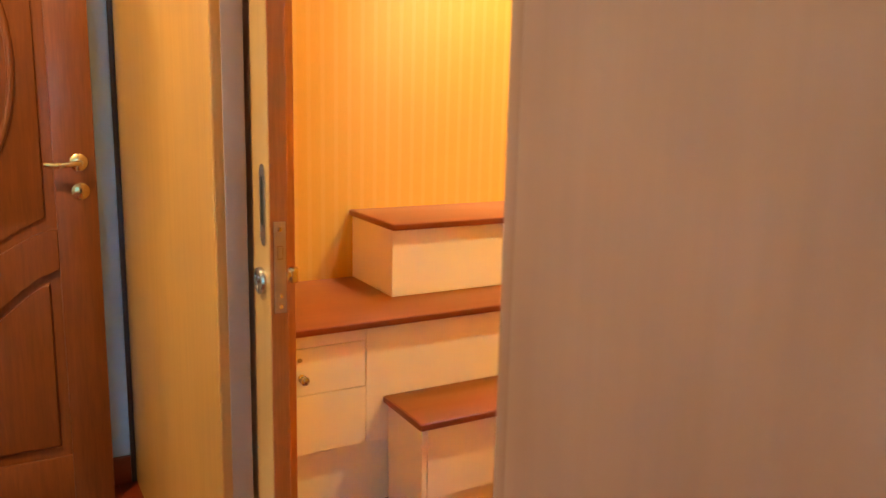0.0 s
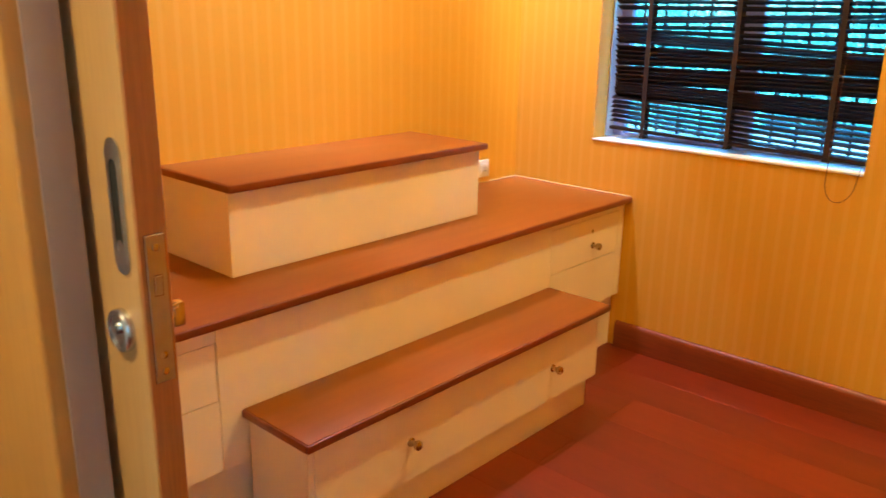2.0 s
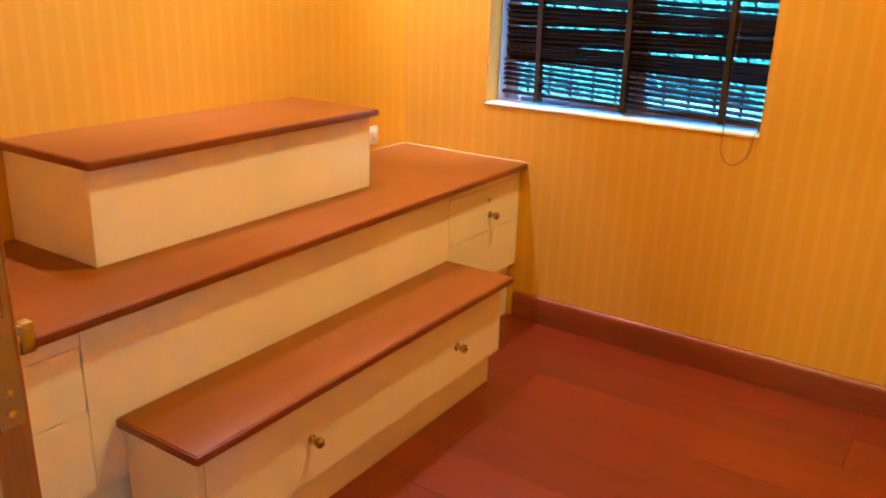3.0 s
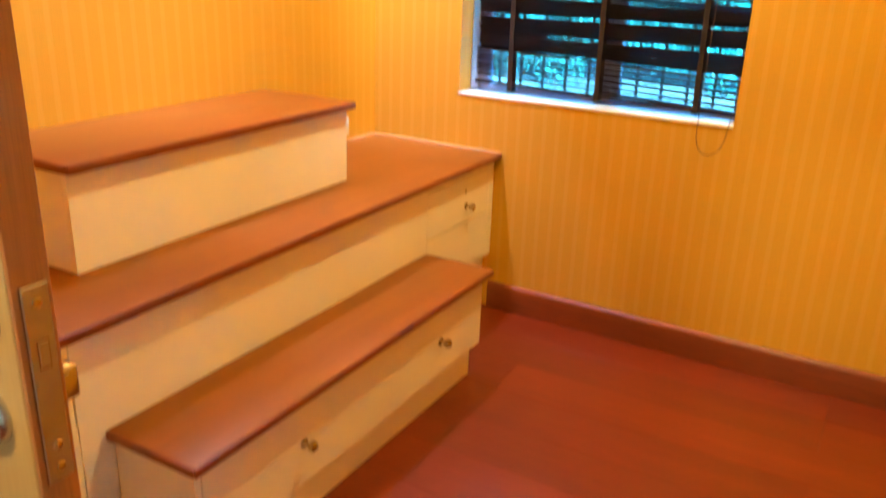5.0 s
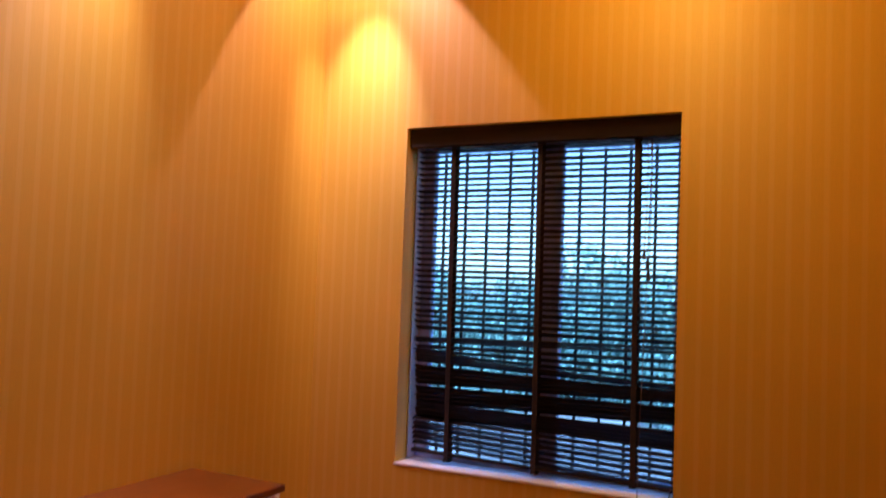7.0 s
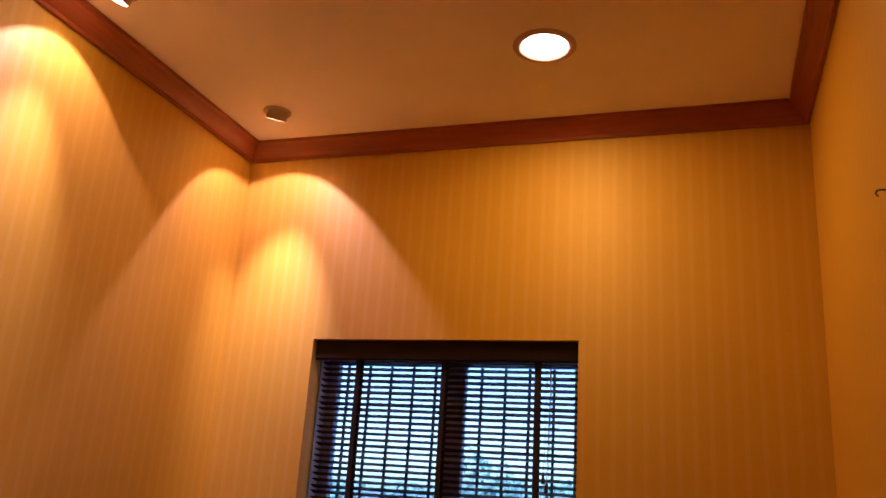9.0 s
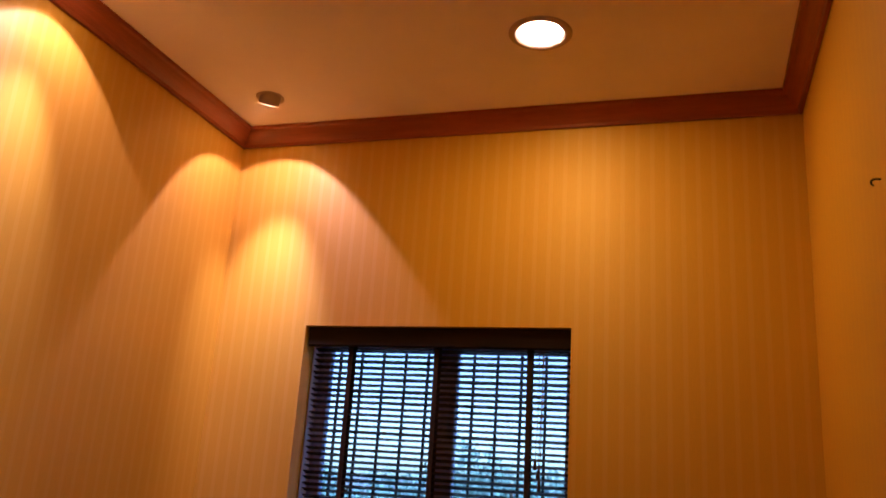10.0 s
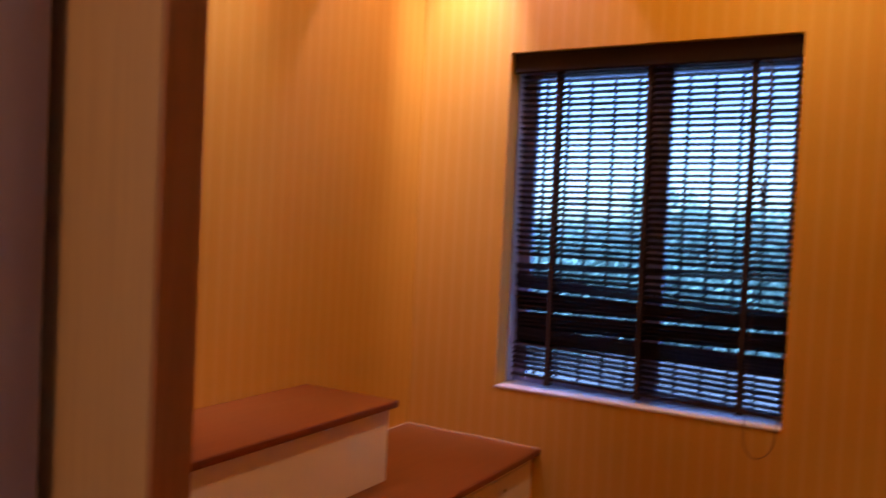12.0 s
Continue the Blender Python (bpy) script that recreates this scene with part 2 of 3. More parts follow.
def add_box(bm, x, y, z, bevel=0.0, seg=2):
    """A box given by its spans; its edges rounded by bevel."""
    vs = [bm.verts.new((a, b, c)) for a in x for b in y for c in z]
    f = []
    for q in ((0, 1, 3, 2), (4, 6, 7, 5), (0, 4, 5, 1), (2, 3, 7, 6), (0, 2, 6, 4), (1, 5, 7, 3)):
        f.append(bm.faces.new([vs[i] for i in q]))
    if bevel:
        es = list({e for g in f for e in g.edges})
        bmesh.ops.bevel(bm, geom=es, offset=bevel, segments=seg, affect="EDGES", profile=0.5)
    return bm


def box(x, y, z, bevel=0.0, seg=2):
    return add_box(bmesh.new(), x, y, z, bevel, seg)


def lathe(profile, center, axis="z", seg=28):
    """A turned shape: (radius, height) pairs round an axis through center."""
    bm = bmesh.new()
    rings = []
    for r, h in profile:
        ring = []
        for i in range(seg):
            a = 2 * math.pi * i / seg
            p = (max(r, 1e-5) * math.cos(a), max(r, 1e-5) * math.sin(a), h)
            if axis == "x":
                p = (p[2], p[0], p[1])
            elif axis == "y":
                p = (p[0], p[2], p[1])
            ring.append(bm.verts.new(Vector(p) + Vector(center)))
        rings.append(ring)
    for a, c in zip(rings, rings[1:]):
        for i in range(seg):
            j = (i + 1) % seg
            bm.faces.new((a[i], a[j], c[j], c[i]))
    bm.faces.new(rings[0][::-1])
    bm.faces.new(rings[-1])
    bmesh.ops.remove_doubles(bm, verts=bm.verts, dist=2e-5)
    return bm


def prism(outline, along, lo, hi, bevel=0.0):
    """An outline of (a, b) pairs pushed along an axis: x -> (y, z), y -> (x, z), z -> (x, y)."""
    bm = bmesh.new()

    def at(a, b, h):
        return {"x": (h, a, b), "y": (a, h, b), "z": (a, b, h)}[along]
    low = [bm.verts.new(at(a, b, lo)) for a, b in outline]
    top = [bm.verts.new(at(a, b, hi)) for a, b in outline]
    bm.faces.new(low[::-1])
    bm.faces.new(top)
    n = len(outline)
    for i in range(n):
        j = (i + 1) % n
        bm.faces.new((low[i], low[j], top[j], top[i]))
    if bevel:
        es = [e for e in bm.edges if e.verts[0] in top and e.verts[1] in top]
        bmesh.ops.bevel(bm, geom=es, offset=bevel, segments=3, affect="EDGES", profile=0.5)
    return bm


def tube(points, radius, seg=8):
    """A round cord through points."""
    bm = bmesh.new()
    rings = []
    pts = [Vector(p) for p in points]
    for i, p in enumerate(pts):
        d = (pts[min(i + 1, len(pts) - 1)] - pts[max(i - 1, 0)]).normalized()
        side = d.orthogonal().normalized()
        if rings:
            side = (last - d * last.dot(d)).normalized()
        last = side
        up = d.cross(side)
        rings.append([bm.verts.new(p + radius * (math.cos(2 * math.pi * k / seg) * side + math.sin(2 * math.pi * k / seg) * up)) for k in range(seg)])
    for a, c in zip(rings, rings[1:]):
        for k in range(seg):
            bm.faces.new((a[k], a[(k + 1) % seg], c[(k + 1) % seg], c[k]))
    bm.faces.new(rings[0][::-1])
    bm.faces.new(rings[-1])
    return bm


def smooth_path(points, n=8):
    """Catmull-Rom through points."""
    p = [Vector(q) for q in points]
    p = [2 * p[0] - p[1]] + p + [2 * p[-1] - p[-2]]
    out = []
    for a, b, c, d in zip(p, p[1:], p[2:], p[3:]):
        for k in range(n):
            t = k / n
            out.append(0.5 * (2 * b + (c - a) * t + (2 * a - 5 * b + 4 * c - d) * t * t + (3 * b - a - 3 * c + d) * t ** 3))
    return out + [p[-2]]


# ---- structure: room ----
WX0, WX1, WZ0, WZ1 = 0.398, 1.440, 0.862, 2.155   # window opening
WT = 0.22                                          # window wall's thickness
DOOR_HALL, DOOR_ROOM = -2.54, -2.333                # faces of the pocket wall
OPEN0, OPEN1, HEAD = 1.245, 2.198, 2.35             # doorway

bm = bmesh.new()
add_box(bm, (-0.15, WX0), (0, WT), (-0.3, 3.1))
add_box(bm, (WX1, RIGHT + 0.15), (0, WT), (-0.3, 3.1))
add_box(bm, (WX0, WX1), (0, WT), (-0.3, WZ0))
add_box(bm, (WX0, WX1), (0, WT), (WZ1, 3.1))
solid("wall_window", bm, M_PAPER, "gold striped wallpaper wall with a window opening", "wall")
solid("wall_bench", box((-0.15, 0), (-2.34, 0), (-0.1, 3.1)), M_PAPER, "gold striped wallpaper wall behind the bench", "wall")
solid("wall_side", box((RIGHT, RIGHT + 0.15), (DOOR_ROOM, 0), (-0.1, 3.1)), M_PAPER, "gold striped wallpaper side wall", "wall")
solid("ceiling", box((-0.15, RIGHT + 0.15), (DOOR_ROOM, 0), (CEIL, 3.1)), M_CEIL, "cream painted flat ceiling", "ceiling")
solid("floor", box((-0.15, 4.15), (-4.9, 0), (-0.1, -0.012)), M_BLACK, "dark subfloor below wooden boards", "floor")


def crown(x0, y0, x1, y1, nx, ny, name):
    """Cornice moulding along a wall, mitred at both ends; (nx, ny) points into the room."""
    prof = [(0.0, 2.927), (0.012, 2.927), (0.016, 2.938), (0.028, 2.944), (0.046, 2.966), (0.056, 2.982), (0.066, 2.986), (0.068, 3.0), (0.0, 3.0)]
    tx, ty = (x1 - x0), (y1 - y0)
    ln = math.hypot(tx, ty)
    tx, ty = tx / ln, ty / ln
    bm = bmesh.new()
    ends = []
    for ex, ey, s in ((x0, y0, 1), (x1, y1, -1)):
        ends.append([bm.verts.new((ex + nx * d + s * tx * d, ey + ny * d + s * ty * d, z)) for d, z in prof])
    bm.faces.new(ends[0])
    bm.faces.new(ends[1][::-1])
    for i in range(len(prof)):
        j = (i + 1) % len(prof)
        bm.faces.new((ends[0][i], ends[0][j], ends[1][j], ends[1][i]))
    solid(name, bm, M_CORN, "red-brown moulded wooden cornice under the ceiling", "cornice")


e = 0.002
crown(e, -e, RIGHT - e, -e, 0, -1, "cornice_1")
crown(e, DOOR_ROOM + e, e, -e, 1, 0, "cornice_2")
crown(RIGHT - e, -e, RIGHT - e, DOOR_ROOM + e, -1, 0, "cornice_3")
crown(RIGHT - e, DOOR_ROOM + e, e, DOOR_ROOM + e, 0, 1, "cornice_4")

# skirting with a rounded top
skirt = [(0.0, 0.0), (0.016, 0.0), (0.016, 0.096), (0.013, 0.106), (0.006, 0.112), (0.0, 0.113)]
solid("baseboard_1", prism([(-d - 0.001, z) for d, z in skirt], "x", 0.575, RIGHT - 0.001), M_BASE, "red-brown wooden skirting board", "skirting")
solid("baseboard_2", prism([(RIGHT - d - 0.001, z) for d, z in skirt], "y", DOOR_ROOM + 0.001, -0.018), M_BASE, "red-brown wooden skirting board", "skirting")

# ---- structure: pocket wall and hall ----
bm = bmesh.new()
add_box(bm, (-0.15, OPEN0), (DOOR_HALL, -2.473), (-0.1, 3.1), 0.006, 3)
solid("wall_pocket_hall", bm, M_VENEER, "tan veneered wall panel housing a sliding door", "wall")
solid("jamb_2", box((1.1185, 1.130), (-2.414, DOOR_ROOM - 0.001), (0.0, 2.35), 0.002), M_LEAFEDGE, "orange-brown inner door jamb", "jamb")
solid("wall_pocket_room", box((-0.15, 1.118), (-2.414, DOOR_ROOM), (-0.1, 3.1)), M_PAPER, "wallpapered inner skin of the pocket wall", "wall")
solid("jamb_1", box((OPEN0 + 0.001, OPEN0 + 0.004), (-2.518, -2.475), (0.0, 2.35), 0.001), M_STRIP, "grey-beige door jamb strip", "jamb")
solid("wall_head", box((OPEN0, OPEN1), (DOOR_HALL, DOOR_ROOM), (HEAD, 3.1)), M_VENEER, "tan veneered panel over the doorway", "wall")
solid("wall_doorside", box((OPEN1, 4.0), (-2.485, DOOR_ROOM), (-0.1, 3.1)), M_JAMB, "grey-beige veneered wall beside the doorway", "wall")
casing = [(2.193, -2.36), (2.193, -2.49), (2.195, -2.496), (2.201, -2.5), (2.217, -2.5012), (2.2205, -2.5), (2.224, -2.5012), (2.255, -2.502), (2.9, -2.502), (2.9, -2.486), (2.197, -2.486), (2.197, -2.36)]
solid("door_casing", prism(casing, "z", 0.0, 2.42), M_JAMB, "grey-beige moulded door casing", "casing")
solid("wall_hall_left", box((-0.15, 0.03), (-4.9, -2.542), (-0.1, 3.1)), M_HALL, "pale bluish plaster hall wall", "wall")
solid("wall_hall_back", box((0.03, 4.0), (-4.9, -4.75), (-0.1, 3.1)), M_HALL, "pale plaster wall at the back of the hall", "wall")
# end wall out of view; its opening is added to let daylight in
bm = bmesh.new()
add_box(bm, (4.0, 4.15), (-4.9, -3.95), (-0.1, 3.1))
add_box(bm, (4.0, 4.15), (-3.40, -2.34), (-0.1, 3.1))
add_box(bm, (4.0, 4.15), (-3.95, -3.40), (-0.1, 1.35))
add_box(bm, (4.0, 4.15), (-3.95, -3.40), (2.05, 3.1))
solid("wall_hall_right", bm, M_HALL, "pale plaster wall at the end of the hall", "wall")
solid("ceiling_hall", box((-0.15, 4.15), (-4.9, -2.542), (CEIL, 3.1)), M_CEIL, "cream painted hall ceiling", "ceiling")
# shade of the corner gap, built as a dark strip
solid("hall_corner_shadow_gap", box((0.031, 0.042), (-2.556, -2.5405), (0.0, 2.99), 0.002), M_SHADOWGAP, "dark strip standing for the shadow gap in the hall corner", "trim")
solid("baseboard_3", box((0.031, 0.045), (-3.6, -2.557), (0.0, 0.10), 0.003), M_BASE, "dark wooden hall skirting", "skirting")

# ---- window ----
win = thing("window_1", (0.92, 0.18, WZ0), "blue-grey framed sliding window with two panes", "window", kind="structure")
FY = (0.150, 0.195)
for n, xs, zs in (("frame_side", (WX0, WX0 + 0.05), (WZ0, WZ1)), ("frame_side", (WX1 - 0.035, WX1), (WZ0, WZ1)),
                  ("frame_top", (WX0 + 0.05, WX1 - 0.035), (WZ1 - 0.075, WZ1)), ("frame_bottom", (WX0 + 0.05, WX1 - 0.035), (WZ0, WZ0 + 0.020)),
                  ("meeting_stile", (0.902, 0.985), (WZ0 + 0.020, WZ1 - 0.075))):
    part(n, box(xs, FY, zs, 0.003), M_ALU, win)
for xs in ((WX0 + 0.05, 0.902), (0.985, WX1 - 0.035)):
    g = part("pane", box(xs, (0.168, 0.173), (WZ0 + 0.020, WZ1 - 0.075)), M_GLASS, win, "window glass tinted blue for the cold daylight")
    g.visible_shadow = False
solid("window_sill", box((WX0 - 0.004, WX1 - 0.002), (-0.003, 0.149), (WZ0 - 0.004, WZ0 + 0.004), 0.0015), M_SILL, "white painted window sill", "sill")
# daylight on the deep part of the reveal, given as a white strip
solid("reveal_daylight_strip", box((WX0 + 0.001, WX0 + 0.006), (0.088, 0.149), (WZ0 + 0.005, WZ1 - 0.001), 0.001), M_SILL, "white strip standing for daylight on the window reveal", "reveal")

# unseen window, added so that cool daylight reaches the hall
hwin = thing("window_2", (4.08, -3.67, 1.35), "blue-grey framed hall window added out of view for daylight", "window", kind="structure")
for n, ys, zs in (("frame_side", (-3.95, -3.91), (1.35, 2.05)), ("frame_side", (-3.44, -3.40), (1.35, 2.05)), ("frame_top", (-3.91, -3.44), (2.01, 2.05)),
                  ("frame_bottom", (-3.91, -3.44), (1.35, 1.39)), ("meeting_stile", (-3.69, -3.66), (1.39, 2.01))):
    part(n, box((4.06, 4.10), ys, zs, 0.003), M_ALU, hwin)
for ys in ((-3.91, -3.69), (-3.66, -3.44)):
    g = part("pane", box((4.078, 4.083), ys, (1.39, 2.01)), M_GLASS, hwin, "window glass tinted blue for the cold daylight")
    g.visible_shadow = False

grille = thing("window_grille", (0.92, 0.26, WZ0), "black iron security bars outside the window", "grille")
x = 0.35
while x < 1.5:
    part("bar", box((x - 0.005, x + 0.005), (0.255, 0.265), (WZ0 - 0.02, WZ1 + 0.02)), M_BARS, grille)
    x += 0.096
for z in (WZ0 - 0.03, 1.16, WZ1 + 0.02):
    part("rail", box((0.33, 1.51), (0.222, 0.268), (z, z + 0.012)), M_BARS, grille)

# ---- venetian blind ----
BX0, BX1, BY = 0.424, 1.428, 0.068
blind = thing("venetian_blind", (0.92, BY, WZ1 - 0.06), "dark brown wooden venetian blind with uneven lowered slats", "blind")
part("valance", prism([(0.022, 2.085), (0.030, 2.078), (0.036, 2.078), (0.036, 2.153), (0.018, 2.153), (0.018, 2.140), (0.022, 2.134)], "x", WX0 + 0.007, WX1 - 0.004), M_BLIND, blind, "dark brown moulded valance")
part("headrail", box((BX0, BX1), (0.044, 0.094), (2.092, 2.150), 0.003), M_BLIND, blind)


def slat_bm(cx0, cx1, z, tilt, sag, depth=0.028, thick=0.0032):
    """One thin curved slat; tilt lowers its outer edge; sag lets it droop to one side."""
    bm = bmesh.new()
    xs = [cx0 + (cx1 - cx0) * i / 6 for i in range(7)]
    loops = []
    for xx in xs:
        s = (xx - cx0) / (cx1 - cx0)
        zz = z + sag * (s - 0.5)
        ring = []
        for k in range(4):
            w = (k / 3 - 0.5)
            yy = BY + w * depth * math.cos(tilt)
            hh = zz - w * depth * math.sin(tilt) + 0.0012 * (1 - 4 * w * w)
            ring.append((yy, hh))
        full = [bm.verts.new((xx, y, h + thick / 2)) for y, h in ring] + [bm.verts.new((xx, y, h - thick / 2)) for y, h in reversed(ring)]
        loops.append(full)
    for a, c in zip(loops, loops[1:]):
        for k in range(8):
            bm.faces.new((a[k], a[(k + 1) % 8], c[(k + 1) % 8], c[k]))
    bm.faces.new(loops[0][::-1])
    bm.faces.new(loops[-1])
    return bm



def lean(z):
    """The blind hangs a little askew: its lower part stands off towards the side wall."""
    return 0.011 * max(0.0, 2.09 - z) / 1.2


rng = random.Random(5)
slats = []
z = 2.070
while z > 1.375:
    slats.append((z, 14 + 15 * max(0.0, 1.75 - z) / 0.4, 0.0))
    z -= 0.0222
# lower slats hang uneven: bunches with wedge-shaped gaps; heights at x = 0.68 and x = 1.16
for n, l0, l1, r0, r1, tl in ((2, 1.345, 1.335, 1.358, 1.344, 24), (3, 1.311, 1.275, 1.316, 1.263, 28), (2, 1.260, 1.250, 1.244, 1.237, 32),
                              (4, 1.224, 1.176, 1.216, 1.183, 42), (4, 1.150, 1.103, 1.155, 1.111, 42), (5, 1.084, 1.042, 1.082, 1.032, 38), (6, 1.026, 0.930, 1.012, 0.908, -17)):
    for k in range(n):
        f = k / (n - 1)
        zl, zr = l0 + (l1 - l0) * f, r0 + (r1 - r0) * f
        slope = (zr - zl) / 0.48
        slats.append((zl + slope * 0.246, tl, slope))
for z, tl, sag in slats:
    low = max(0.0, (1.4 - z) / 0.5)
    j = rng.uniform(-0.003, 0.003) + lean(z)
    part("slat", slat_bm(BX0 + (0.022 * min(low, 1) if z > 1.028 else 0.006) + j, BX1 + 0.004 * low + j, z + rng.uniform(-0.0008, 0.0008), radians(tl + rng.uniform(-3, 3)), sag + rng.uniform(-0.002, 0.002)), M_BLIND, blind)
rail = box((BX0 + 0.002, BX1 + 0.004), (BY - 0.014, BY + 0.014), (0.893, 0.907), 0.003)
for v in rail.verts:
    v.co.z -= 0.020 * (v.co.x - 0.92)
    v.co.x += lean(0.9)
part("bottom_rail", rail, M_BLIND, blind)
for tx in (0.578, 0.928, 1.284):
    for dy in (-0.0178, 0.0178):
        tape = box((tx - 0.009, tx + 0.009), (BY + dy - 0.0008, BY + dy + 0.0008), (0.884, 2.095))
        for v in tape.verts:
            v.co.x += lean(v.co.z)
        part("tape", tape, M_TAPE, blind, "dark brown ladder tape")
    part("tape_clip", box((tx - 0.012 + lean(0.88), tx + 0.012 + lean(0.88)), (BY - 0.0195, BY + 0.0195), (0.880, 0.892), 0.002), M_BLIND, blind)
for k, (cx, zt) in enumerate(((1.322, 1.69), (1.334, 1.66), (1.338, 1.62))):
    part("cord", tube(smooth_path([(cx, 0.040, 2.08), (cx + 0.004, 0.036, 1.9), (cx - 0.002, 0.034, zt)]), 0.0011), M_CORD, blind)
    part("tassel", lathe([(0.002, 0.034), (0.004, 0.030), (0.006, 0.012), (0.008, 0.0), (0.001, -0.001)], (cx - 0.002, 0.034, zt - 0.03)), M_TAPE, blind, "dark wooden cord tassel")
part("cord", tube(smooth_path([(1.338, 0.036, 2.06), (1.330, 0.030, 1.5), (1.322, 0.020, 1.1), (1.326, -0.012, 0.86), (1.330, -0.014, 0.80), (1.352, -0.014, 0.765), (1.385, -0.014, 0.765), (1.415, -0.012, 0.80), (1.425, 0.0, 0.868), (1.424, 0.05, 0.90)]), 0.0012), M_CORD, blind, "thin looped pull cord")

# ---- bench in three steps ----
def knob(parent, x, y, z, label="antique nickel knob"):
    return part("knob", lathe([(0.013, 0.0), (0.013, 0.003), (0.007, 0.006), (0.006, 0.014), (0.011, 0.019), (0.0145, 0.026), (0.0135, 0.033), (0.007, 0.038), (0.0, 0.039)], (x, y, z), "x", 20), M_KNOB, parent, label)


def counter_top(name, xs, ys, top, label, group):
    t = thing(name, (xs[0], ys[0], top - 0.022), label, "worktop", group)
    part("board", box((xs[0], xs[1] - 0.004), (ys[0] + 0.004, ys[1] - (0.004 if ys[1] < -0.1 else 0)), (top - 0.022, top), 0.002), M_TOP, t)
    part("edging", box((xs[1] - 0.0039, xs[1] + 0.002), (ys[0], ys[1]), (top - 0.0222, top - 0.001), 0.0026), M_TOPEDGE, t, "darker rounded wooden edging")
    if ys[0] > -2.2:
        part("edging", box((xs[0], xs[1] - 0.004), (ys[0] - 0.002, ys[0] + 0.0039), (top - 0.0222, top - 0.001), 0.0026), M_TOPEDGE, t, "darker rounded wooden edging")
    if ys[1] < -0.1:
        part("edging", box((xs[0], xs[1] - 0.004), (ys[1] - 0.0039, ys[1] + 0.002), (top - 0.0222, top - 0.001), 0.0026), M_TOPEDGE, t, "darker rounded wooden edging")
    return t


G = "stepped bench"
MAIN, LOW, UP = 0.650, 0.384, 0.913
FX = 0.570
mainc = thing("bench_cabinet", (0.3, -1.17, 0), "cream painted built-in bench cabinet with small drawers", "cabinet", G)
part("carcass", box((0.002, FX - 0.018), (DOOR_ROOM + 0.002, -0.002), (0.232, MAIN - 0.022)), M_CREAM, mainc)
part("plinth", box((0.002, FX - 0.030), (DOOR_ROOM + 0.002, -0.002), (0.0, 0.2315)), M_CREAM, mainc)
FRONT = (FX - 0.0178, FX)
for n, ys, zs in (("front_panel", (-1.904, -0.508), (0.232, MAIN - 0.0225)), ("rail", (-0.506, -0.002), (0.599, MAIN - 0.0225)), ("end_stile", (-0.040, -0.002), (0.232, 0.5985)),
                  ("lower_panel", (-0.506, -0.042), (0.232, 0.424)), ("rail", (DOOR_ROOM + 0.002, -1.906), (0.583, MAIN - 0.0225)), ("lower_panel", (DOOR_ROOM + 0.002, -1.906), (0.232, 0.427))):
    part(n, box(FRONT, ys, zs, 0.0009, 1), M_CREAM, mainc)
for ys, zs, ky in (((-0.506, -0.042), (0.4265, 0.5965), -0.226), ((DOOR_ROOM + 0.004, -1.9085), (0.4295, 0.5805), -2.122)):
    dr = part("drawer", box(FRONT, ys, zs, 0.0012, 1), M_CREAM, mainc)
    knob(dr, FX, ky, 0.487)
    part("keyhole", lathe([(0.0075, 0.0), (0.0075, 0.0015), (0.005, 0.002), (0.0, 0.002)], (FX, ky - 0.006, 0.545), "x", 18), M_PLATE, dr, "small copper-brown keyhole")
counter_top("worktop", (0.002, 0.600), (DOOR_ROOM + 0.003, -0.002), MAIN, "red-brown wooden bench top against the wall", G)
solid("caulk_1", prism([(-0.0018, MAIN + 0.0005), (-0.005, MAIN + 0.0005), (-0.0018, MAIN + 0.004)], "x", 0.002, 0.596), M_CAULK, "yellowed sealant bead along the bench top", "sealant")
solid("caulk_2", prism([(0.0005, MAIN + 0.0005), (0.004, MAIN + 0.0005), (0.0005, MAIN + 0.0035)], "y", -0.66, -0.010), M_CAULK, "yellowed sealant bead along the bench top", "sealant")

lowc = thing("step_cabinet", (0.69, -1.18, 0), "cream painted low step cabinet with one wide drawer", "cabinet", G)
LX, LY0, LY1 = 0.812, -1.826, -0.540
part("plinth", box((FX + 0.002, LX - 0.028), (LY0 + 0.004, LY1 - 0.02), (0.0, 0.1185)), M_CREAM, lowc)
part("carcass", box((FX + 0.002, LX - 0.018), (LY0 + 0.0185, LY1 - 0.0185), (0.119, LOW - 0.0225)), M_CREAM, lowc)
for ys in ((LY0, LY0 + 0.018), (LY1 - 0.018, LY1)):
    part("side_panel", box((FX + 0.002, LX - 0.001), ys, (0.119, LOW - 0.0225), 0.001, 1), M_CREAM, lowc)
dr = part("drawer", box((LX - 0.0178, LX), (LY0 + 0.0195, LY1 - 0.0195), (0.119, LOW - 0.025), 0.0012, 1), M_CREAM, lowc)
for ky in (-1.478, -0.815):
    knob(dr, LX, ky, 0.236)
counter_top("worktop", (FX + 0.002, 0.836), (-1.844, -0.512), LOW, "red-brown wooden top of the low step", G)

upc = thing("upper_box", (0.18, -1.2, MAIN), "cream painted raised box standing on the bench", "cabinet", G)
UX = 0.354
part("front_panel", box((UX - 0.018, UX), (-1.711, -0.676), (MAIN, UP - 0.0225), 0.001, 1), M_CREAM, upc)
for ys in ((-1.710, -1.693), (-0.694, -0.677)):
    part("side_panel", box((0.002, UX - 0.0185), ys, (MAIN, UP - 0.0225), 0.001, 1), M_CREAM, upc)
counter_top("worktop", (0.002, 0.381), (-1.722, -0.663), UP, "red-brown wooden top of the raised box", G)

